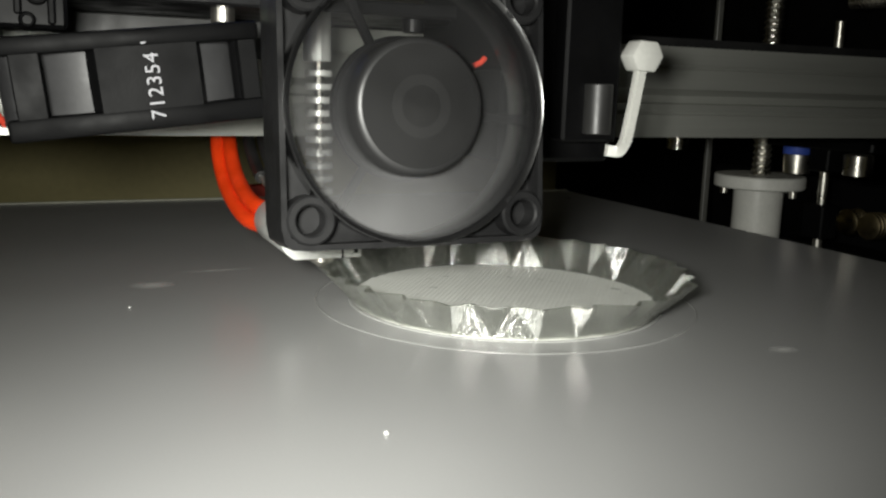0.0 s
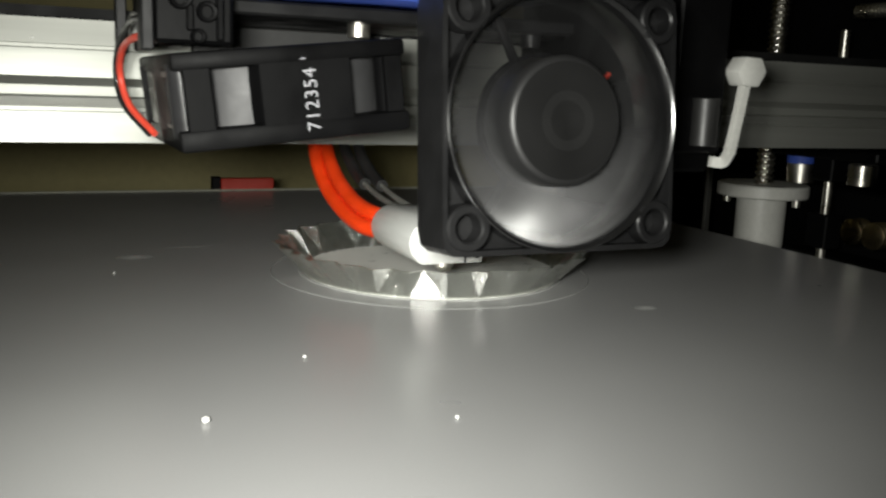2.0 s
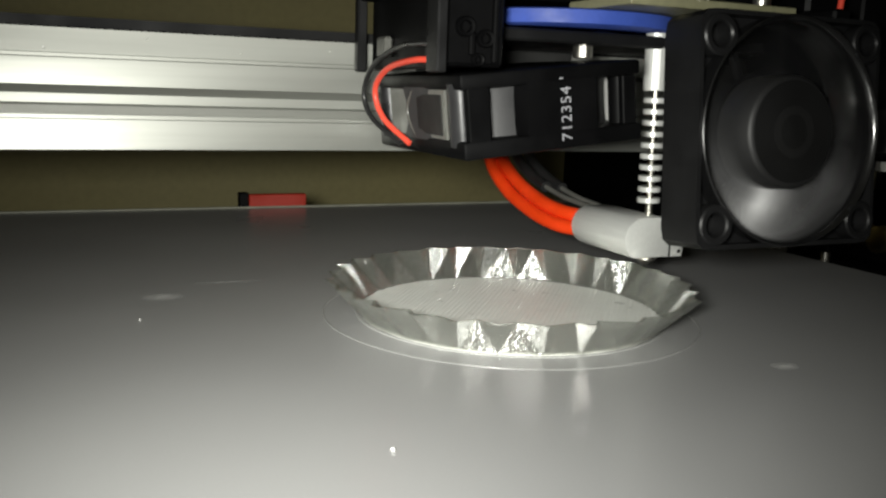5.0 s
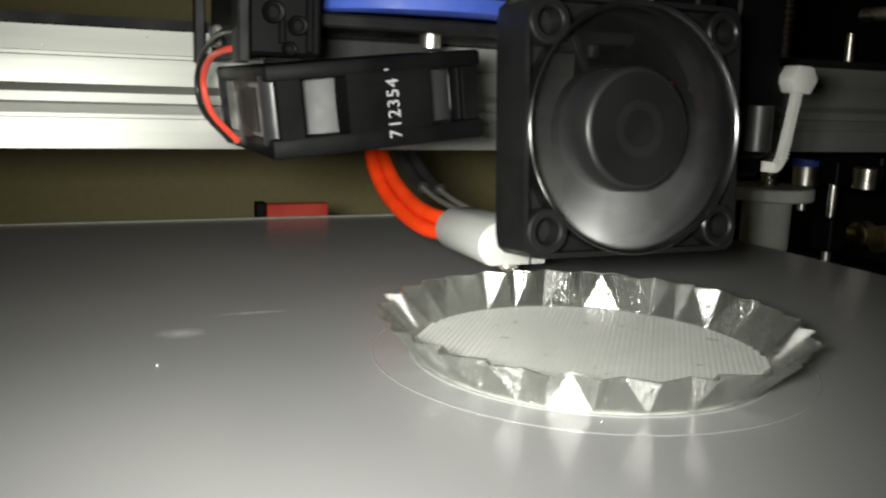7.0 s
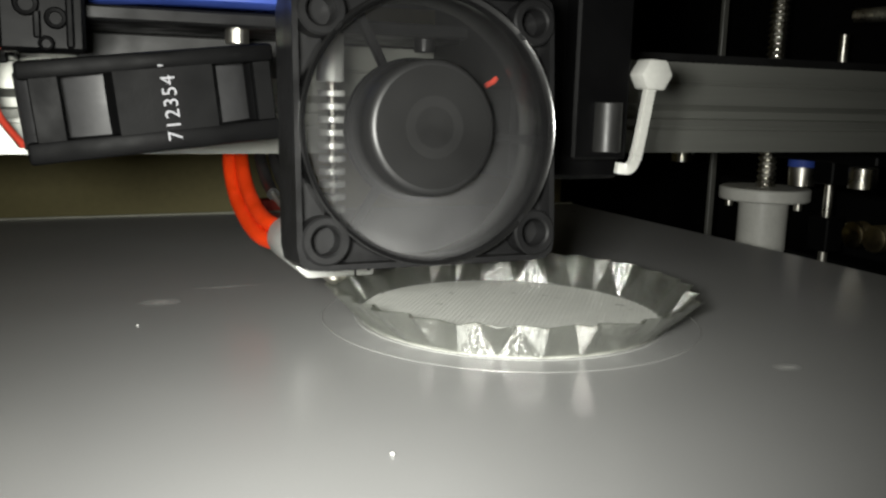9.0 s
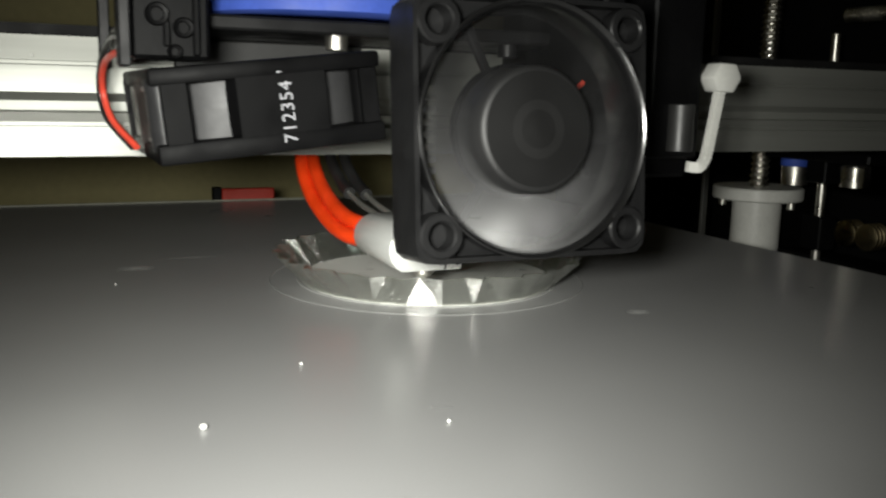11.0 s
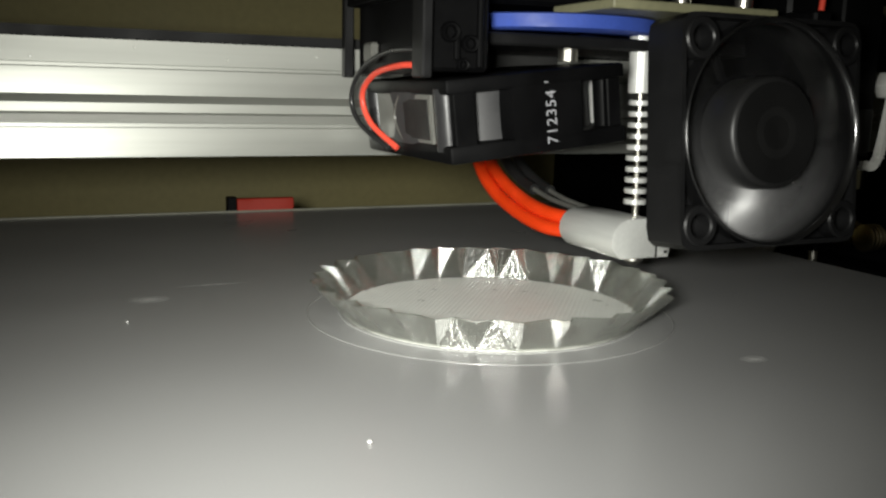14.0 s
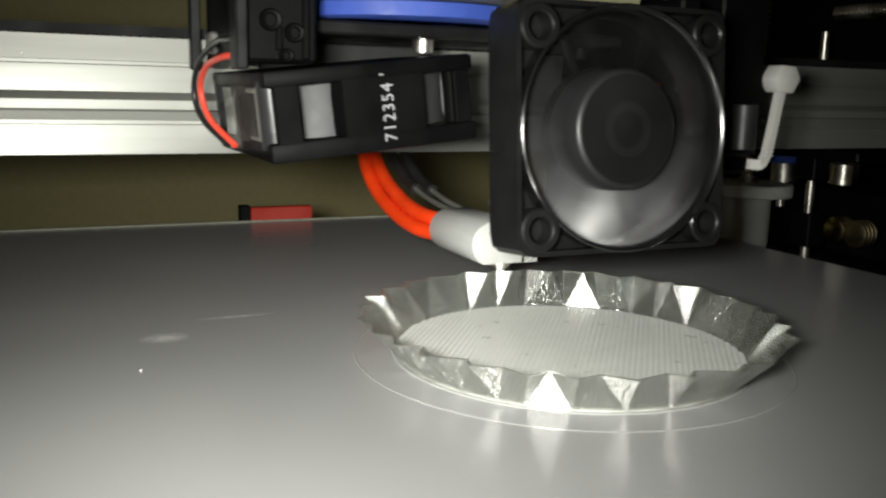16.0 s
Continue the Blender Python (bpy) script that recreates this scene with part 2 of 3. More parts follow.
def prism(bm, outline, axis, a, b, bevel=0.0):
    """An outline in the two other axes, drawn out along axis from a to b."""
    def spot(u, w, h):
        return {"y": (u, h, w), "x": (h, u, w), "z": (u, w, h)}[axis]
    lo = [bm.verts.new(spot(u, w, a)) for u, w in outline]
    hi = [bm.verts.new(spot(u, w, b)) for u, w in outline]
    n = len(lo)
    fs = [bm.faces.new(lo), bm.faces.new(hi)]
    for k in range(n):
        fs.append(bm.faces.new((lo[k], lo[(k + 1) % n], hi[(k + 1) % n], hi[k])))
    bmesh.ops.recalc_face_normals(bm, faces=fs)
    if bevel:
        bmesh.ops.bevel(bm, geom=list({e for f in fs for e in f.edges}), offset=bevel, segments=2, affect="EDGES", profile=0.5)
    return bm


def thing(name, label, category, group="", kind="", at=(0, 0, 0)):
    ob = new(name)
    ob.location = Vector(at) * MM
    return tagged(ob, label, category, group, kind)


# ---- the setting ----


def plane_wall(name, *extent, mat=M_WALL):
    ob = part(name, box(bmesh.new(), *extent, bevel=0), mat)
    return tagged(ob, kind="structure")


tagged(plane_wall("wall_back", -900, 900, 430, 450, -200, 700), "khaki painted wall behind the printer", "wall")
# plain near-black slabs close the space at the right and below
tagged(plane_wall("wall_rear_panel", 262, 418, 418, 428, -118, 500, mat=M_SHADE), "near-black panel before the right part of the back wall", "wall")
tagged(plane_wall("wall_side", 420, 440, -500, 429, -200, 700, mat=M_SHADE), "near-black panel closing the right side", "wall")
tagged(plane_wall("floor", -900, 440, -500, 450, -140, -120, mat=M_SHADE), "near-black slab below everything, out of view", "floor")

# ---- the bed, which slides to and fro ----


def build_bed():
    ob = part("heated_bed", box(bmesh.new(), -121, 179, 5, 285, -3, 0, bevel=0.4), M_BED)
    tagged(ob, "grey matte-coated print bed plate with specks and faint smears", "print bed")
    bm = bmesh.new()
    box(bm, -118, 176, 8, 282, -8, -3.01, bevel=0.3)
    part("under_plate", bm, M_BED_EDGE, ob)
    # added strip that draws the lit line along the rear edge
    part("rear_glint", box(bmesh.new(), -121, 179, 283.4, 284.9, 0.01, 0.5, bevel=0.15), M_LIP, ob, "thin pale strip for light caught on the bed's rear rim")
    for x, y, r in ((15.6, 65.8, 0.52), (33.0, 86.4, 0.3), (43.8, 57.6, 0.3), (12.0, 151.3, 0.22)):
        bm = bmesh.new()
        bmesh.ops.create_icosphere(bm, subdivisions=2, radius=r)
        for v in bm.verts:
            v.co += Vector(noise.noise_vector(v.co * 3 / r)) * r * 0.15
        bmesh.ops.scale(bm, vec=(1, 1, 0.8), verts=bm.verts)
        bmesh.ops.translate(bm, vec=(x, y, r * 0.7), verts=bm.verts)
        part("crumb", bm, M_SPECK, ob, "tiny white plastic crumb", smooth=True)
    for x, y, w, h in ((17.1, 167.3, 4.6, 3.4), (31.0, 177.0, 8.0, 0.8), (101.0, 97.0, 2.6, 2.0)):
        bm = bmesh.new()
        ring = [bm.verts.new((x + w * math.cos(a) * (1 + 0.25 * noise.noise((a, w, 0))), y + h * math.sin(a) * (1 + 0.3 * noise.noise((a, 3, w))), 0.03)) for a in (2 * math.pi * k / 40 for k in range(40))]
        bm.faces.new(ring)
        part("smear", bm, M_SMEAR, ob, "faint pale smear of residue")
    return ob


def build_clip():
    bm = bmesh.new()
    box(bm, 57.6, 76.4, 284.2, 287.0, -1.6, 4.3, bevel=0.3)
    ob = part("bed_clip", bm, M_CLIP)
    tagged(ob, "red clip on the rear edge of the bed", "clip")
    part("jaw", box(bmesh.new(), 54.4, 57.5, 283.8, 287.4, -2, 4.9, bevel=0.3), M_BLACK, ob, "black jaw")
    return ob


# ---- the fluted cup that is being printed ----
CUP = (75.3, 138.8)
FLUTES = 30


def build_cup():
    ob = thing("fluted_cup", "half-printed clear plastic fluted cup on the print bed", "cup")
    rnd = random.Random(4)
    per, levels, top = 4, 18, 6.4
    step = 2 * math.pi / FLUTES

    def spot(r, a, z):
        return Vector((CUP[0] + r * math.cos(a), CUP[1] + r * math.sin(a), z))
    # flat triangles between a plain foot and a zigzag rim
    foot = [spot(27.6, step * (k + rnd.uniform(-0.33, 0.33)), 0.25) for k in range(FLUTES)]
    peak = [spot(33.6 + rnd.uniform(-0.5, 0.5), step * (k + rnd.uniform(-0.22, 0.22)), top) for k in range(FLUTES)]
    dip = [spot(31.7 + rnd.uniform(-0.6, 0.5), step * (k + 0.5 + rnd.uniform(-0.24, 0.24)), top) for k in range(FLUTES)]
    axis = Vector((*CUP, 0))
    bm = bmesh.new()

    def ring(s, off):
        s = 0.015 + 0.97 * s
        corners = []
        for k in range(FLUTES):
            j = (k + 1) % FLUTES
            corners += [foot[k].lerp(peak[k], s), foot[k].lerp(dip[k], s), foot[j].lerp(dip[k], s)]
        row = []
        for k, p in enumerate(corners):
            q = corners[(k + 1) % len(corners)]
            for i in range(per):
                v = p.lerp(q, i / per)
                out = Vector((v.x - axis.x, v.y - axis.y, 0)).normalized()
                v = v + out * (off + 0.05 * noise.noise(Vector((v.x * 2.2, v.y * 2.2, s * 14 + off))))
                if s > 0.98:
                    v.z += 0.07 * noise.noise(Vector((v.x * 0.9, v.y * 0.9, 0)))
                row.append(bm.verts.new(v))
        return row
    rows = [ring(k / levels, 0) for k in range(levels + 1)] + [ring(1 - k / levels, -0.5) for k in range(levels + 1)]
    n = len(rows[0])
    for a, b in zip(rows, rows[1:]):
        for k in range(n):
            j = (k + 1) % n
            bm.faces.new((a[k], a[j], b[j], b[k]))
    bmesh.ops.recalc_face_normals(bm, faces=bm.faces)
    part("fluted_wall", bm, M_CUP, ob, "clear ribbed wall with pleats")
    # the floor: beads laid side by side
    turn = radians(90 - 38)
    d, s = Vector((math.cos(turn), math.sin(turn), 0)), Vector((math.sin(turn), -math.cos(turn), 0))
    pitch, reach = 0.86, 27.3
    for k in range(-int(reach / pitch), int(reach / pitch) + 1):
        off = k * pitch
        half = math.sqrt(max(reach ** 2 - off ** 2, 0.1))
        prof = [(-pitch / 2, 0.6), (-pitch * 0.28, 0.66), (0, 0.68), (pitch * 0.28, 0.66), (pitch / 2, 0.6)]
        bm = bmesh.new()
        lines = []
        for du, z in prof:
            line = []
            for j in range(13):
                p = Vector((*CUP, 0)) + d * half * (j / 6 - 1) + s * (off + du + 0.06 * noise.noise(Vector((k, j * 0.7, 0))))
                line.append(bm.verts.new((p.x, p.y, z)))
            lines.append(line)
        for p, q in zip(lines, lines[1:]):
            for j in range(12):
                bm.faces.new((p[j], q[j], q[j + 1], p[j + 1]))
        part("bead", bm, M_FLOOR, ob, smooth=True)
    part("floor_slab", lathe(bmesh.new(), [(27.0, 0.02), (27.05, 0.54)], at=(*CUP, 0), n=96), M_FLOOR, ob)
    part("brim_line", lathe(bmesh.new(), [(33.68, 0.01), (33.68, 0.08), (33.8, 0.12), (33.92, 0.08), (33.92, 0.01)], at=(*CUP, 0), n=120, closed=True), M_BRIM, ob, "thin priming line round the cup", smooth=True)
    part("brim_foot", lathe(bmesh.new(), [(27.5, 0.01), (27.5, 0.2), (28.0, 0.2), (28.1, 0.01)], at=(*CUP, 0), n=96, closed=True), M_BRIM, ob)
    return ob


# ---- the gantry beam with its belt ----


def build_beam():
    y0, z0, z1 = 178.0, 26.7, 48.5
    front = [(0, 48.5), (0.5, 44.1), (1.1, 44.0), (1.1, 43.4), (0.1, 43.2), (0, 38.4), (2.6, 36.8), (2.6, 35.1), (0.7, 34.7), (1.1, 33.1),
             (1.8, 33.0), (1.8, 32.3), (0.1, 32.2), (0, 26.7)]
    outline = [(y0 + a, b) for a, b in front]
    outline += [(y0 + 20, z0), (y0 + 20, z1)]
    bm = bmesh.new()
    prism(bm, outline, "x", -420, 330)
    ob = part("gantry_beam", bm, M_ALU)
    tagged(ob, "silver slotted aluminium extrusion across the printer", "beam")
    for x, z, w in ((16.8, 47.2, 0.22), (52.0, 46.6, 0.2), (-1.0, 44.9, 0.26), (34.0, 45.4, 0.15)):
        part("nick", box(bmesh.new(), x - w, x + w, 177.9, 178.6, z - w * 0.8, z + w * 0.8, bevel=w * 0.4), M_NYLON, ob, "tiny pale nick")
    return ob


def build_belt():
    bm = bmesh.new()
    box(bm, -420, 330, 179, 185, 48.8, 50.6, bevel=0)
    ob = part("toothed_belt", bm, M_BELT)
    tagged(ob, "black toothed rubber belt above the beam", "belt")
    bm = bmesh.new()
    for k in range(230):
        x = -200 + 2.0 * k
        box(bm, x, x + 1.0, 179.0, 185, 48.5, 48.81, bevel=0)
    t = part("teeth", bm, M_BELT, ob)
    t["kind"] = "stuff"
    return ob


# ---- the print head, which runs along the beam ----
HEAD = thing("print_head", "black print head with two fans, silver hot end and red wires", "print head")


def build_hotend_fan(head):
    cx, cz, y0, depth = 48.2, 34.9, 114.6, 9.5
    half, hz, bore, side = 19.7, 19.4, 18.5, 0.3
    lean = Matrix.Translation((cx, y0, cz)) @ Matrix.Rotation(radians(-5.0), 4, "X") @ Matrix.Translation((-cx, -y0, -cz))
    # square frame with a round bore: thin front and rear flanges, a barrel, four corner bosses and an outer rim
    bm = bmesh.new()
    n = 96

    def square(a, hx, h, r=2.6):
        c, s = math.cos(a), math.sin(a)
        best = min((hx / abs(c)) if abs(c) > 1e-6 else 1e9, (h / abs(s)) if abs(s) > 1e-6 else 1e9)
        x, z = c * best, s * best
        ax, az = hx - r, h - r
        if abs(x) > ax and abs(z) > az:
            dx, dz = abs(x) - ax, abs(z) - az
            k = r / max(math.hypot(dx, dz), 1e-6)
            if k < 1:
                x, z = math.copysign(ax + dx * k, x), math.copysign(az + dz * k, z)
        return x, z

    def plate(ya, yb):
        rows = []
        for y, inner in ((ya, False), (yb, False), (yb, True), (ya, True)):
            row = []
            for k in range(n):
                a = 2 * math.pi * (k + 0.5) / n
                x, z = ((bore + 0.4) * math.cos(a), (bore + 0.4) * math.sin(a)) if inner else square(a, half - 0.5, hz - 0.5)
                row.append(bm.verts.new((cx + x - (0 if inner else side), y, cz + z)))
            rows.append(row)
        for p, q in zip(rows, rows[1:] + rows[:1]):
            for k in range(n):
                bm.faces.new((p[k], p[(k + 1) % n], q[(k + 1) % n], q[k]))
    # rim walls along the four sides
    def wall():
        rows = []
        for y, grow in ((y0 + 0.5, 0), (y0 + depth, 0), (y0 + depth, -0.8), (y0 + 0.5, -0.8)):
            rows.append([bm.verts.new((cx + x - side, y, cz + z)) for x, z in (square(2 * math.pi * (k + 0.5) / n, half + grow, hz + grow) for k in range(n))])
        for p, q in zip(rows, rows[1:] + rows[:1]):
            for k in range(n):
                bm.faces.new((p[k], p[(k + 1) % n], q[(k + 1) % n], q[k]))
    wall()
    plate(y0 + 3.4, y0 + 4.6)
    bmesh.ops.recalc_face_normals(bm, faces=bm.faces)
    bmesh.ops.transform(bm, matrix=lean, verts=bm.verts)
    frame_ob = part("fan_frame", bm, M_FAN, head, "square black fan frame", smooth=True)
    bm = lathe(bmesh.new(), [(bore, y0 + depth), (bore - 0.4, y0 + 6), (bore - 0.35, y0 + 2.4), (bore - 0.2, y0 + 1.5), (bore + 0.05, y0 + 0.8), (bore + 0.4, y0 + 0.3), (bore + 0.75, y0 + 0.05), (bore + 0.95, y0 + 0.2), (bore + 0.95, y0 + depth)], "y", (cx, 0, cz), 96, closed=True)
    bmesh.ops.transform(bm, matrix=lean, verts=bm.verts)
    part("barrel", bm, M_BORE, frame_ob, "smooth round fan bore", smooth=True)
    for sx in (-1, 1):
        for sz in (-1, 1):
            x, z = cx + sx * 16.0, cz + sz * (15.3)
            bm = lathe(bmesh.new(), [(3.4, y0 + 0.4), (3.4, y0 + depth), (2.0, y0 + depth), (2.0, y0 + 0.4), (2.3, y0 + 0.1), (3.1, y0 + 0.1)], "y", (x, 0, z), 32, closed=True)
            bmesh.ops.transform(bm, matrix=lean, verts=bm.verts)
            part("screw_boss", bm, M_FAN, frame_ob, smooth=True)
            bm = rod(bmesh.new(), (x, y0 + 6.5, z), (x, y0 + 9.5, z), 1.95)
            for w in (0, 90):
                box(bm, x - 1.5, x + 1.5, y0 + 6.1, y0 + 6.6, z - 0.25, z + 0.25, bevel=0, m=Matrix.Translation((x, 0, z)) @ Matrix.Rotation(radians(w + 20), 4, "Y") @ Matrix.Translation((-x, 0, -z)))
            bmesh.ops.transform(bm, matrix=lean, verts=bm.verts)
            part("screw", bm, M_DARK_STEEL, frame_ob, "dark cross-head screw")
    # struts and motor plate at the rear
    bm = lathe(bmesh.new(), [(10.5, y0 + depth - 1.6), (10.5, y0 + depth - 0.1)], "y", (cx, 0, cz), 48)
    for a in (4, 124, 244):
        box(bm, cx + 10, cx + bore + 0.5, y0 + depth - 1.5, y0 + depth - 0.2, cz - 0.65, cz + 0.65, bevel=0.2,
            m=Matrix.Translation((cx, 0, cz)) @ Matrix.Rotation(radians(a), 4, "Y") @ Matrix.Translation((-cx, 0, -cz)))
    bmesh.ops.transform(bm, matrix=lean, verts=bm.verts)
    part("motor_mount", bm, M_BLACK, frame_ob, smooth=True)
    # the rotor, at its own centre
    bm = lathe(bmesh.new(), [(8.7, 0.4), (9.2, 0.6), (9.6, 1.1), (9.75, 5.0), (9.9, 8.2), (10.1, 8.3)], "y", (0, 0, 0), 64)
    rotor = part("rotor", bm, M_ROTOR, head, "spinning black fan rotor", smooth=True)
    part("sticker", lathe(bmesh.new(), [(8.65, 0.3), (8.65, 0.39)], "y", (0, 0, 0), 48), M_STICKER, rotor)
    part("sticker_ring", lathe(bmesh.new(), [(2.9, 0.26), (4.4, 0.26), (4.4, 0.29), (2.9, 0.29)], "y", (0, 0, 0), 48, closed=True), M_STICKER_RING, rotor)
    for k in range(9):
        bm = bmesh.new()
        rows = []
        for i in range(7):
            r = 9.8 + 8.4 * i / 6
            row = []
            for j in range(6):
                w = j / 5
                a = radians(-9.5 + 19 * w + 4 * (i / 6))
                y = 7.6 - 4.2 * w ** 0.9
                row.append((r * math.cos(a), y, r * math.sin(a)))
            rows.append(row)
        top = [[bm.verts.new(p) for p in row] for row in rows]
        low = [[bm.verts.new((p[0], p[1] + 0.5, p[2])) for p in row] for row in rows]
        for g in (top, low):
            for p, q in zip(g, g[1:]):
                for j in range(5):
                    bm.faces.new((p[j], p[j + 1], q[j + 1], q[j]))
        for j in range(5):
            bm.faces.new((top[0][j], top[0][j + 1], low[0][j + 1], low[0][j]))
            bm.faces.new((top[-1][j], top[-1][j + 1], low[-1][j + 1], low[-1][j]))
        for i in range(6):
            bm.faces.new((top[i][0], top[i + 1][0], low[i + 1][0], low[i][0]))
            bm.faces.new((top[i][-1], top[i + 1][-1], low[i + 1][-1], low[i][-1]))
        bmesh.ops.recalc_face_normals(bm, faces=bm.faces)
        bmesh.ops.rotate(bm, verts=bm.verts, matrix=Matrix.Rotation(radians(40 * k), 3, "Y"))
        part("blade", bm, M_BLADE, rotor, smooth=True)
    return rotor, Matrix.Translation(Vector((cx, y0, cz)) * MM) @ Matrix.Rotation(radians(-5.0), 4, "X")


ROTOR, ROTOR_SEAT = build_hotend_fan(HEAD)


def build_hot_end(head):
    # heater block: rounded bar running back, with a clamp tab
    outline = [(45.6, 8.5), (45.6, 12.2), (45.2, 15.4), (44.0, 16.5), (40.0, 16.5)]
    outline += [(39.4 + 4.4 * math.cos(radians(a)), 12.3 + 4.2 * math.sin(radians(a))) for a in range(100, 236, 9)] + [(37.4, 8.5)]
    block = part("heater_block", prism(bmesh.new(), outline, "y", 142, 161.8, bevel=0.12), M_SILVER, head, "silver aluminium heater block", smooth=True)
    part("clamp_tab", prism(bmesh.new(), [(45.8, 8.4), (49.0, 8.4), (49.4, 10.4), (48.4, 10.9), (45.8, 11.6)], "y", 142.3, 150, bevel=0.15), M_SILVER, block)
    # small hole, its dark inside drawn as a near-black plug
    part("hole_dot", rod(bmesh.new(), (48.2, 141.9, 9.5), (48.2, 142.6, 9.5), 0.35, n=10), M_SHADE, block)
    part("clamp_slot", box(bmesh.new(), 45.55, 45.85, 141.9, 150, 8.45, 12.0, bevel=0), M_SHADE, block, "dark clamping slot")
    part("nozzle", lathe(bmesh.new(), [(2.1, 8.52), (2.1, 7.5), (1.4, 7.0), (0.5, 6.35)], at=(43.1, 146, 0), n=24), M_STEEL, block, "small steel nozzle", smooth=True)
    part("heat_break", rod(bmesh.new(), (43.1, 146, 16.4), (42.3, 146, 52), 0.75), M_STEEL, head, "thin bright steel tube")
    for k in range(10):
        z = 19.0 + 2.18 * k
        bm = lathe(bmesh.new(), [(0.76, z), (2.15, z), (2.25, z + 0.1), (2.25, z + 0.9), (2.15, z + 1.0), (0.76, z + 1.0)], at=(42.75 - 0.02 * k, 146, 0), n=40, closed=True)
        part("cooling_fin", bm, M_SILVER, head, smooth=True)
    part("cold_collar", rod(bmesh.new(), (42.3, 146, 41.0), (42.1, 146, 53.5), 2.3), M_SILVER, head, "plain silver collar above the fins")
    # wires
    for pts in ([(36.0, 210, 44), (36.6, 207, 30), (36.0, 203, 22.2), (35.4, 193, 16.4), (35.2, 180, 12.8), (35.6, 169, 11.3), (37.2, 160, 11.4)],
                [(39.9, 213, 44), (39.6, 210, 33), (38.8, 205, 25.2), (37.6, 194, 19.4), (36.9, 181, 15.7), (37.0, 170, 14.1), (38.6, 160, 13.8)]):
        part("heater_wire", tube(bmesh.new(), pts, 1.6), M_RED_WIRE, head, "thick orange-red silicone wire", smooth=True)
    for pts in ([(46.5, 207, 44), (46.0, 204, 30), (45.6, 200, 23.5), (45.0, 190, 19.4), (44.6, 182, 17.6)], [(43.5, 209, 44), (43.2, 206, 31), (42.8, 203, 24.5), (42.0, 193, 20.0), (41.4, 184, 17.8)]):
        part("sensor_wire", tube(bmesh.new(), pts, 1.35), M_BLACK_WIRE, head, "black sleeved sensor wire", smooth=True)
        e = pts[-1]
        part("ferrule", tube(bmesh.new(), [e, (e[0] - 0.2, e[1] - 6, e[2] - 1.0), (e[0] - 0.5, e[1] - 12, e[2] - 1.6), (e[0] - 1, e[1] - 21, e[2] - 2.0)], 0.6), M_GREY, head, smooth=True)


build_hot_end(HEAD)


def words(name, text, height, mat, m, parent, label):
    cu = bpy.data.curves.new(name, "FONT")
    cu.body, cu.size, cu.extrude, cu.space_character = text, height * MM, 0.00004, 1.1
    tmp = bpy.data.objects.new(name, cu)
    scene.collection.objects.link(tmp)
    bpy.context.view_layer.update()
    me = bpy.data.meshes.new_from_object(tmp.evaluated_get(bpy.context.evaluated_depsgraph_get()))
    bpy.data.objects.remove(tmp)
    me.materials.clear()
    me.materials.append(mat)
    ob = new(name, me)
    ob.parent = parent
    ob.matrix_basis = m
    ob["label"] = label
    return ob


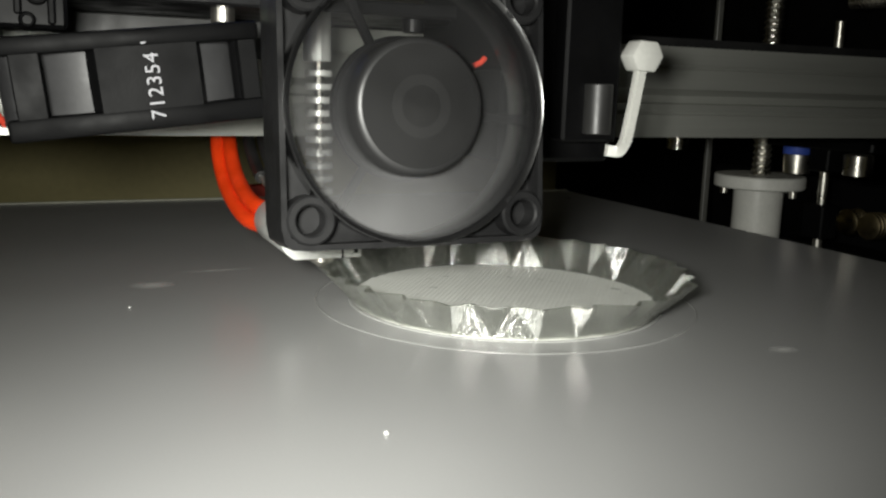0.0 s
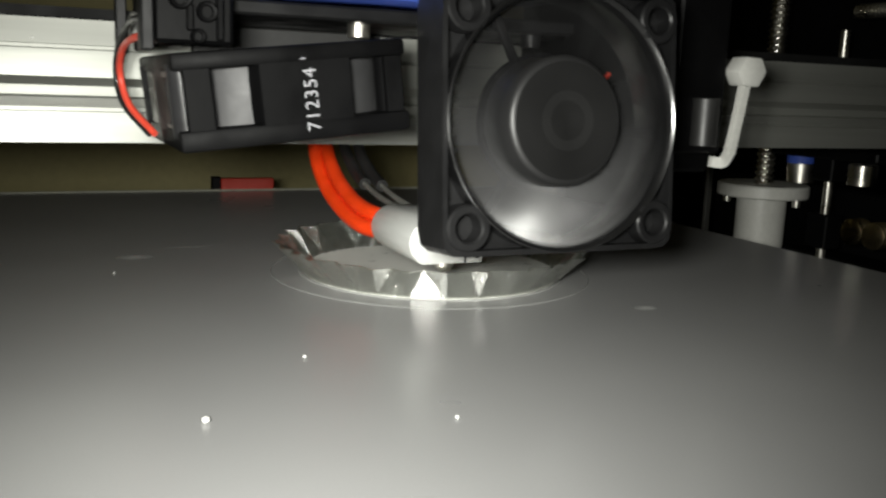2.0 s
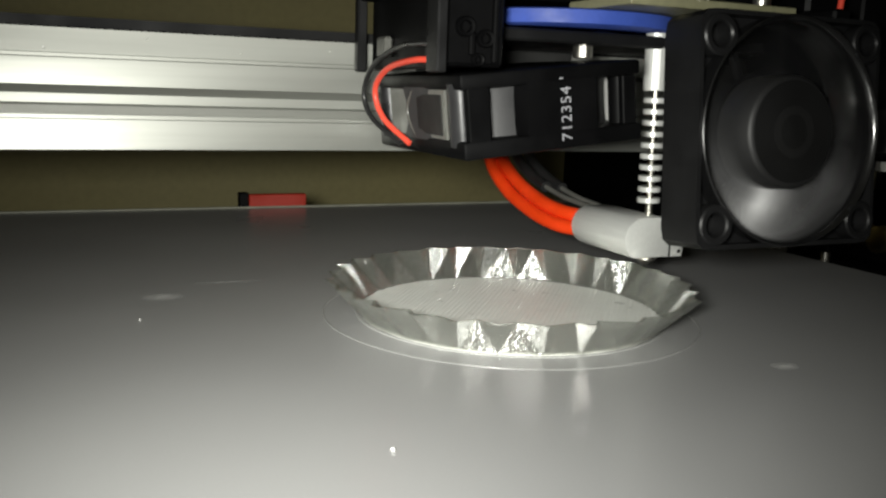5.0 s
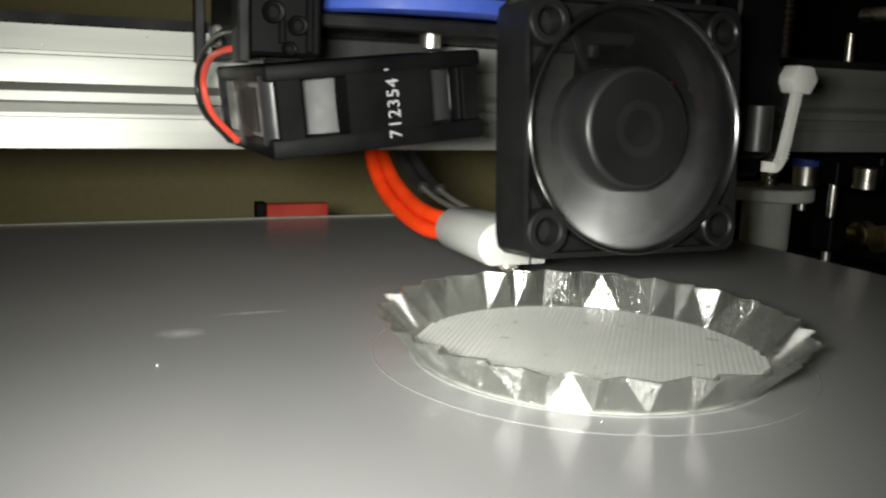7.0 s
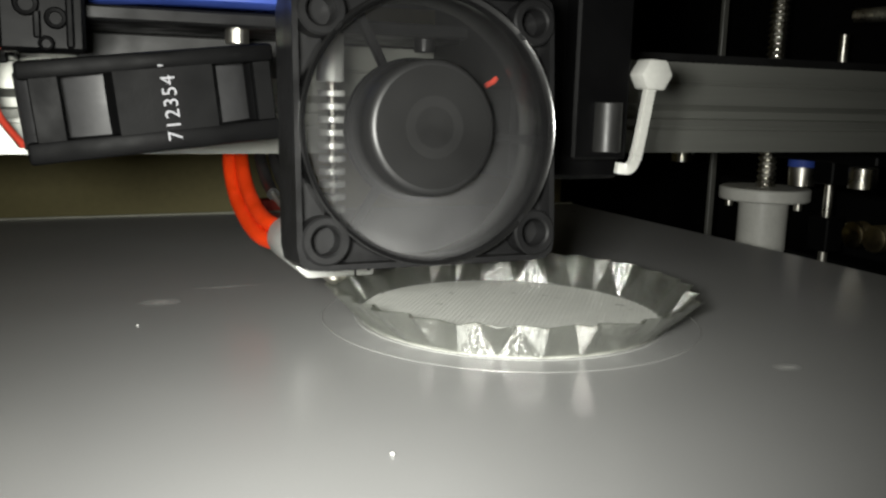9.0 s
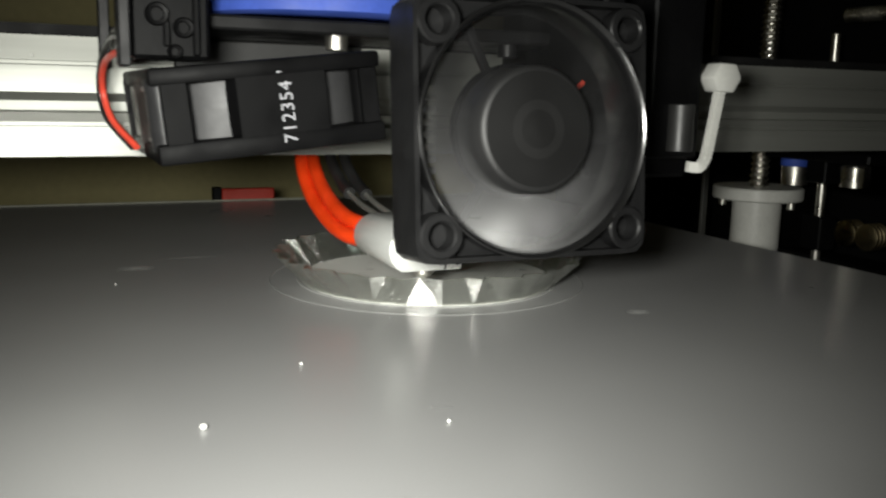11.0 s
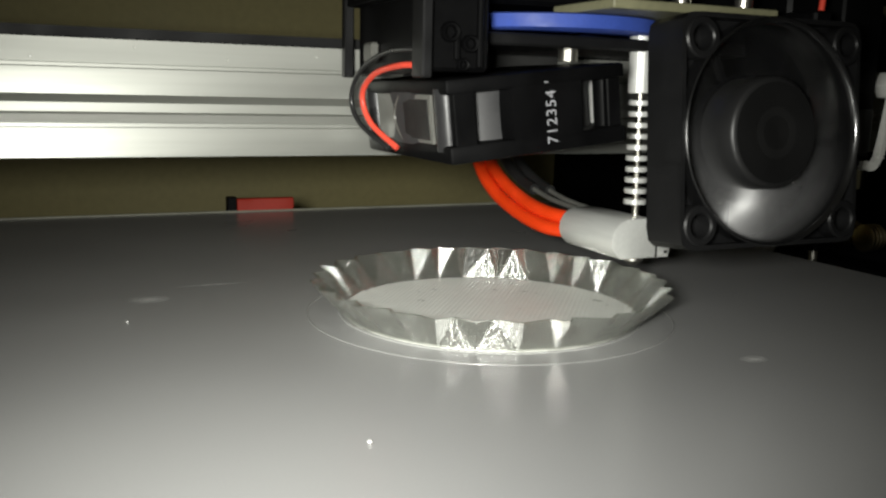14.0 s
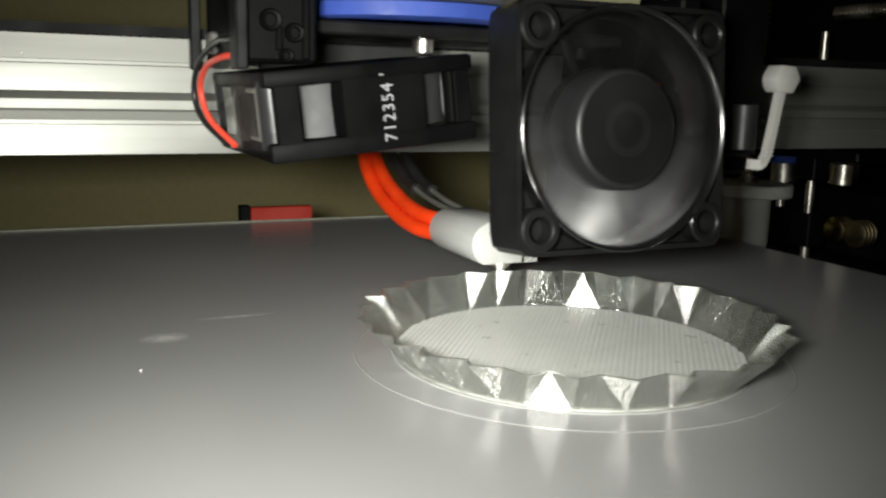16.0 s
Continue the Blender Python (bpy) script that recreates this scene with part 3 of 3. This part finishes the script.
def build_cooling_fan(head):
    # a square fan lying on its side, tilted so that its far end sits higher
    x0, x1, y0, y1, z0, z1 = -3.8, 31.6, 134.0, 175.0, 28.2, 42.4
    tilt = Matrix.Translation((x0, 0, z0)) @ Matrix.Rotation(radians(-6.6), 4, "Y") @ Matrix.Translation((-x0, 0, -z0))

    def tilted(bm):
        bmesh.ops.transform(bm, matrix=tilt, verts=bm.verts)
        return bm
    body = part("cooling_fan", tilted(box(bmesh.new(), x0, x1, y0, y1, z0, z0 + 3.1, bevel=0.6, seg=2)), M_BLACK, head, "black square fan lying flat and tilted", smooth=True)
    part("upper_flange", tilted(box(bmesh.new(), x0, x1, y0, y1, z1 - 2.6, z1, bevel=0.6, seg=2)), M_BLACK, body, smooth=True)
    for x in (x0 + 1.9, x1 - 1.9):
        for y in (y0 + 4.2, y1 - 2.6):
            part("corner_post", tilted(rod(bmesh.new(), (x, y, z0 + 2), (x, y, z1 - 1.5), 2.25 if x < 10 else 2.0)), M_POST if x < 10 else M_BLACK, body, smooth=True)
    cx, cy = (x0 + x1) / 2, (y0 + y1) / 2
    bm = bmesh.new()
    n = 72
    rows = []
    for rr, z in ((0.96, z0 + 2.6), (0.95, z0 + 5.0), (0.95, z1 - 4.6), (0.96, z1 - 2.2)):
        turn = [2 * math.pi * k / n for k in range(n)]
        rows.append([bm.verts.new((cx + 18.5 * rr * math.copysign(abs(math.cos(a)) ** 0.7, math.cos(a)), cy + 18.8 * rr * math.copysign(abs(math.sin(a)) ** 0.7, math.sin(a)), z)) for a in turn])
    for p, q in zip(rows, rows[1:]):
        for k in range(n):
            bm.faces.new((p[k], p[(k + 1) % n], q[(k + 1) % n], q[k]))
    part("barrel", tilted(bm), M_SHELL, body, "grey curved fan barrel", smooth=True)
    part("label_face", tilted(prism(bmesh.new(), [(8.6, y0 + 0.15), (22.4, y0 + 0.15), (23.4, y0 + 3.2), (7.4, y0 + 3.2)], "z", z0 + 2.8, z1 - 2.4)), M_BLACK, body)
    part("post_web", tilted(box(bmesh.new(), x1 - 3.2, x1 - 0.4, y0 + 1.0, y0 + 2.6, z0 + 2.5, z1 - 2.2, bevel=0.2)), M_BLACK, body)
    part("front_strip", tilted(box(bmesh.new(), x0 + 1.4, x0 + 5.4, y0 + 0.3, y0 + 2.4, z0 + 2.5, z1 - 2.2, bevel=0.2)), M_BLACK, body)
    part("end_pane", tilted(box(bmesh.new(), 25.2, x1 - 0.4, y0 + 9.5, y0 + 10.3, z0 + 2.9, z1 - 2.5, bevel=0.2)), M_PANE, body, "pale grey inner wall of the fan")
    part("side_shell", tilted(box(bmesh.new(), x0 + 0.3, x0 + 0.9, y0 + 7.4, y0 + 34, z0 + 2.9, z1 - 2.5, bevel=0.2)), M_GREY, body, "beige-grey translucent shell")
    part("side_window", tilted(box(bmesh.new(), x0 + 0.1, x0 + 0.31, y0 + 9.0, y0 + 20.0, z0 + 3.7, z1 - 3.4, bevel=0.08)), M_STICKER_RING, body)
    part("side_arch", tilted(tube(bmesh.new(), [(x0 + 0.3, y0 + 21.5 + 3.5 * math.sin(math.pi * k / 8), z0 + 3.2 + 8.2 * k / 8) for k in range(9)], 0.35, n=8, steps=3)), M_GREY, body, smooth=True)
    place = tilt @ Matrix.Translation((16.9, y0 - 0.12, z0 + 1.35)) @ Matrix.Rotation(radians(-90), 4, "Y") @ Matrix.Rotation(radians(90), 4, "X")
    place.translation = place.translation * MM
    words("marking", "712354 '", 2.9, M_PRINT, place, body, "white number 712354 printed on the fan")
    part("fan_lead", tube(bmesh.new(), [(-6.9, 139.5, 44.6), (-8.6, 146, 44.7), (-9.6, 156.5, 43.2), (-9.6, 163, 39.4), (-8.4, 161.5, 34.2), (-5.0, 156, 29.7)], 0.56), M_THIN_RED, head, "thin red fan lead in a loop", smooth=True)
    part("fan_lead", tube(bmesh.new(), [(-8.0, 139, 47.4), (-8.8, 152, 47.2), (-9.6, 164, 44.0), (-9.8, 169, 39.0), (-8.8, 167, 34.0), (-5.4, 160, 29.4)], 0.5), M_BLACK_WIRE, head, "thin black fan lead in a loop", smooth=True)


build_cooling_fan(HEAD)


def build_carriage(head):
    part("carriage_plate", box(bmesh.new(), -6, 100, 147, 176.6, 56.5, 84, bevel=0.8), M_BLACK, head, "black carriage plate riding over the beam")
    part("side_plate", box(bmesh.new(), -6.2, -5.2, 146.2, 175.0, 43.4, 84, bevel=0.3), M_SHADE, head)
    part("rear_edge", box(bmesh.new(), -9.2, -7.2, 175.0, 177.4, 42.8, 84, bevel=0.3), M_FAN, head)
    part("upright", box(bmesh.new(), -9.0, -7.2, 135.0, 140, 42.6, 80, bevel=0.3), M_FAN, head, "narrow upright bracket")
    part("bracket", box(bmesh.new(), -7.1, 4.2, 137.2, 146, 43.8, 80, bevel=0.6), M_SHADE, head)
    part("connector", box(bmesh.new(), -7.8, -6.2, 163, 168, 45.6, 49.4, bevel=0.4), M_GREY, head, "small pale connector")
    part("top_bar", box(bmesh.new(), -8.8, 3.0, 140.2, 176.4, 56.6, 60, bevel=0.3), M_BLACK, head)
    for x, z, r in ((-3.4, 50.2, 1.7), (0.3, 48.4, 1.5), (-1.0, 44.9, 1.1)):
        bm = lathe(bmesh.new(), [(r, 137.3), (r, 136.3), (r - 0.2, 136.0), (r * 0.6, 136.1), (r * 0.55, 137.3)], "y", (x, 0, z), 24, closed=True)
        part("screw_boss", bm, M_BLACK, head, "small hollow moulded boss", smooth=True)
    part("rib", box(bmesh.new(), -2.6, -1.6, 136.2, 137.4, 45.6, 49.4, bevel=0.25), M_BLACK, head)
    part("rib", box(bmesh.new(), 1.6, 2.6, 136.0, 137.4, 44.4, 56.0, bevel=0.25), M_BLACK, head)
    part("under_plate", box(bmesh.new(), 3, 72, 143.5, 176.6, 48.9, 51.2, bevel=0.4), M_FAN, head, "dark plate under the carriage")
    # added dark sheet that hides the bright beam behind the fan
    part("beam_cover", box(bmesh.new(), 4, 41, 175.4, 176.8, 41.5, 48.8, bevel=0.3), M_DARK_GREY, head, "dark grey sheet added over the beam behind the fan")
    part("blue_disc", lathe(bmesh.new(), [(23.2, 51.9), (23.8, 52.2), (23.8, 54.5), (23.2, 54.8)], at=(28.0, 160.5, 0), n=96), M_BLUE, head, "blue plastic disc seen edge-on", smooth=True)
    for x, y, mat in ((27.6, 149.6, M_STEEL), (60.5, 149.0, M_FAN)):
        part("cap_screw", rod(bmesh.new(), (x, y, 46.6), (x, y, 49.0), 1.9), mat, head, "small cap screw")
    part("top_board", box(bmesh.new(), 22, 58, 127, 146.5, 54.9, 56.5, bevel=0.2), M_BOARD, head, "olive plate above the fan")
    for x in (38, 52):
        part("cap_screw", rod(bmesh.new(), (x, 129.5, 56.5), (x, 129.5, 59.4), 1.6), M_STEEL, head)
    part("fan_mount", box(bmesh.new(), 30, 92, 124.5, 146, 61.6, 84, bevel=0.5), M_BLACK, head)
    part("mount_arm", box(bmesh.new(), 66.2, 70.5, 126, 147, 40.5, 57, bevel=0.5), M_BLACK, head)
    # black end parts, with the fan's shadow put into their colour
    part("end_block", box(bmesh.new(), 74, 97.5, 140.5, 177.2, 24.5, 84, bevel=0.8), M_SHADE, head, "black end block of the carriage, colour deepened for the fan's shadow")
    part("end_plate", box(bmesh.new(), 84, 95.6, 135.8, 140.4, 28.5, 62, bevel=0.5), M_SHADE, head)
    part("idler", rod(bmesh.new(), (90.6, 135.2, 30), (90.6, 135.2, 38.8), 2.6), M_DARK_GREY, head, smooth=True)
    part("power_lead", tube(bmesh.new(), [(72, 131, 54.4), (72.6, 131, 57), (74.5, 132, 66)], 0.6), M_THIN_RED, head, "thin red lead", smooth=True)
    part("signal_lead", tube(bmesh.new(), [(63.4, 130, 41.0), (64.6, 130, 41.6), (65.4, 130.4, 42.2)], 0.45), M_THIN_RED, head, smooth=True)
    # cable tie
    bm = bmesh.new()
    hexa = [(99.5 + 3.4 * math.cos(radians(a)), 43.9 + 3.2 * math.sin(radians(a))) for a in (0, 55, 120, 180, 235, 300)]
    prism(bm, hexa, "y", 133.2, 137.4, bevel=0.4)
    tie = part("cable_tie", bm, M_NYLON, head, "white nylon cable tie", smooth=True)
    bm = bmesh.new()
    path = [(98.9, 134.6, 42), (98.0, 134.6, 36), (96.9, 134.6, 30), (96.3, 134.7, 28.0), (95.4, 135.0, 26.9), (93.6, 136, 27.0)]
    pts = smooth_path(path, 6)
    ring = []
    for k, p in enumerate(pts):
        d = (pts[min(k + 1, len(pts) - 1)] - pts[max(k - 1, 0)]).normalized()
        s = Vector((0, 1, 0)).cross(d).normalized()
        ring.append([bm.verts.new(p + s * a * 1.0 + Vector((0, b, 0))) for a, b in ((-1, -0.5), (1, -0.5), (1, 0.5), (-1, 0.5))])
    for p, q in zip(ring, ring[1:]):
        for j in range(4):
            bm.faces.new((p[j], p[(j + 1) % 4], q[(j + 1) % 4], q[j]))
    bm.faces.new(ring[0])
    bm.faces.new(ring[-1])
    bmesh.ops.recalc_face_normals(bm, faces=bm.faces)
    part("strap", bm, M_NYLON, tie)
    bm = bmesh.new()
    for k in range(17):
        p = Vector((98.85, 133.95, 41.0)).lerp(Vector((96.75, 133.95, 28.8)), k / 16)
        box(bm, p.x - 0.72, p.x + 0.72, p.y - 0.3, p.y + 0.2, p.z - 0.2, p.z + 0.2, bevel=0)
    t = part("teeth", bm, M_NYLON, tie)
    t["kind"] = "stuff"


build_carriage(HEAD)

# ---- the frame at the far end: lead screw, guide rod, fixings ----


def build_lead_screw():
    bm = bmesh.new()
    x, y, r0, r1, pitch = 242.0, 252.0, 2.7, 3.5, 2.2
    n, turns = 16, 62
    prev = None
    z0 = -40.0
    for k in range(turns * n + 1):
        a, z = 2 * math.pi * k / n, z0 + pitch * k / n
        row = [bm.verts.new((x + r * math.cos(a), y + r * math.sin(a), z + dz)) for r, dz in ((r0, 0), (r1, pitch * 0.35), (r1, pitch * 0.6), (r0, pitch * 0.95))]
        if prev:
            for j in range(3):
                bm.faces.new((prev[j], row[j], row[j + 1], prev[j + 1]))
        prev = row
    rod(bm, (x, y, -120), (x, y, 110), 2.75)
    ob = part("lead_screw", bm, M_STEEL)
    return tagged(ob, "upright threaded steel lead screw", "lead screw")


def build_nut():
    at = (242, 252, 0)
    ob = part("flanged_nut", lathe(bmesh.new(), [(8.8, -118), (8.8, 3.6), (15.8, 3.9), (16.2, 4.4), (16.2, 8.0), (15.7, 8.5), (3.6, 8.5)], at=at, n=48), M_POM, smooth=True)
    tagged(ob, "white plastic flanged nut on the lead screw", "nut")
    for a in (132, 300):
        p = (at[0] + 12.3 * math.cos(radians(a)), at[1] + 12.3 * math.sin(radians(a)))
        part("flange_screw", rod(bmesh.new(), (*p, 0.8), (*p, 3.8), 1.5), M_STEEL, ob)
    return ob


def build_guide_rod(x, y, r, z0, z1, label):
    ob = part("guide_rod", rod(bmesh.new(), (x, y, z0), (x, y, z1), r, n=32), M_STEEL, smooth=True)
    return tagged(ob, label, "rod")


def build_frame():
    ob = thing("end_frame", "black end frame of the printer with cap screws", "frame")
    part("bracket", box(bmesh.new(), 262, 268, 190, 300, -118, 8, bevel=1), M_SHADE, ob)
    part("bracket", box(bmesh.new(), 246, 300, 186, 246, -118, -14, bevel=1), M_SHADE, ob)
    part("shelf", box(bmesh.new(), 232, 262, 196, 240, 20.5, 24, bevel=0.6), M_SHADE, ob)
    for z0, z1 in ((-9.8, 1.7), (12.8, 26.0)):
        part("rod_clamp", box(bmesh.new(), 236.5, 244, 216.5, 225, z0, z1, bevel=0.5), M_SHADE, ob)
    part("column", box(bmesh.new(), 262, 290, 180, 330, 24, 160, bevel=1), M_SHADE, ob)
    for y, z in ((233.0, 14.3), (207.5, 16.0), (298.0, 17.5)):
        bm = lathe(bmesh.new(), [(2.6, z - 3.4), (4.4, z - 3.2), (4.5, z + 3.2), (4.2, z + 3.5)], at=(240, y, 0), n=28)
        s = part("cap_screw", bm, M_STEEL, ob, "round cap screw with knurled side", smooth=True)
    # small blue disc over the first cap screw
    part("blue_blob", lathe(bmesh.new(), [(4.6, 17.9), (4.6, 20.4)], at=(237, 230.5, 0), n=28), M_BLUE, ob, "small blue disc")
    for y in (208.5, 199.9):
        bm = bmesh.new()
        for k in range(4):
            lathe(bm, [(3.6, 0.0 + k * 1.6), (4.4, 0.4 + k * 1.6), (4.4, 1.1 + k * 1.6), (3.6, 1.5 + k * 1.6)], "x", (238.5, y, -2.6), 24)
        part("spring", bm, M_BRASS, ob, "brass-coloured coil end", smooth=True)
    bm = bmesh.new()
    for k in range(14):
        lathe(bm, [(1.6, k * 1.5), (2.4, k * 1.5 + 0.5), (2.4, k * 1.5 + 0.8), (1.6, k * 1.5 + 1.3)], "y", (240, 196, 67.5), 20)
    part("threaded_stud", bm, M_STEEL, ob, "short threaded stud", smooth=True)
    part("edge_strip", box(bmesh.new(), 240, 242.4, 279.4, 281.2, -118, 130, bevel=0.2), M_GREY, ob)
    return ob


build_beam()
build_belt()
BED = build_bed()
CLIP = build_clip()
CUP_THING = build_cup()
build_lead_screw()
build_nut()
build_guide_rod(240, 220.5, 1.5, -120, 62, "upright polished guide rod")
build_frame()

# ---- what moves ----


def motions():
    bed_rows = [(t, pose(0, -v * MM, 0)) for t, u, v in TRAVEL]
    walk(HEAD, [(t, pose(u * MM, 0, 0)) for t, u, v in TRAVEL])
    walk(BED, bed_rows)
    walk(CLIP, bed_rows)
    walk(CUP_THING, bed_rows)
    walk(ROTOR, [(k / FPS, ROTOR_SEAT @ pose(0, 0, 0, 0, 82.0 * k, 0)) for k in range(16 * FPS + 1)])


motions()
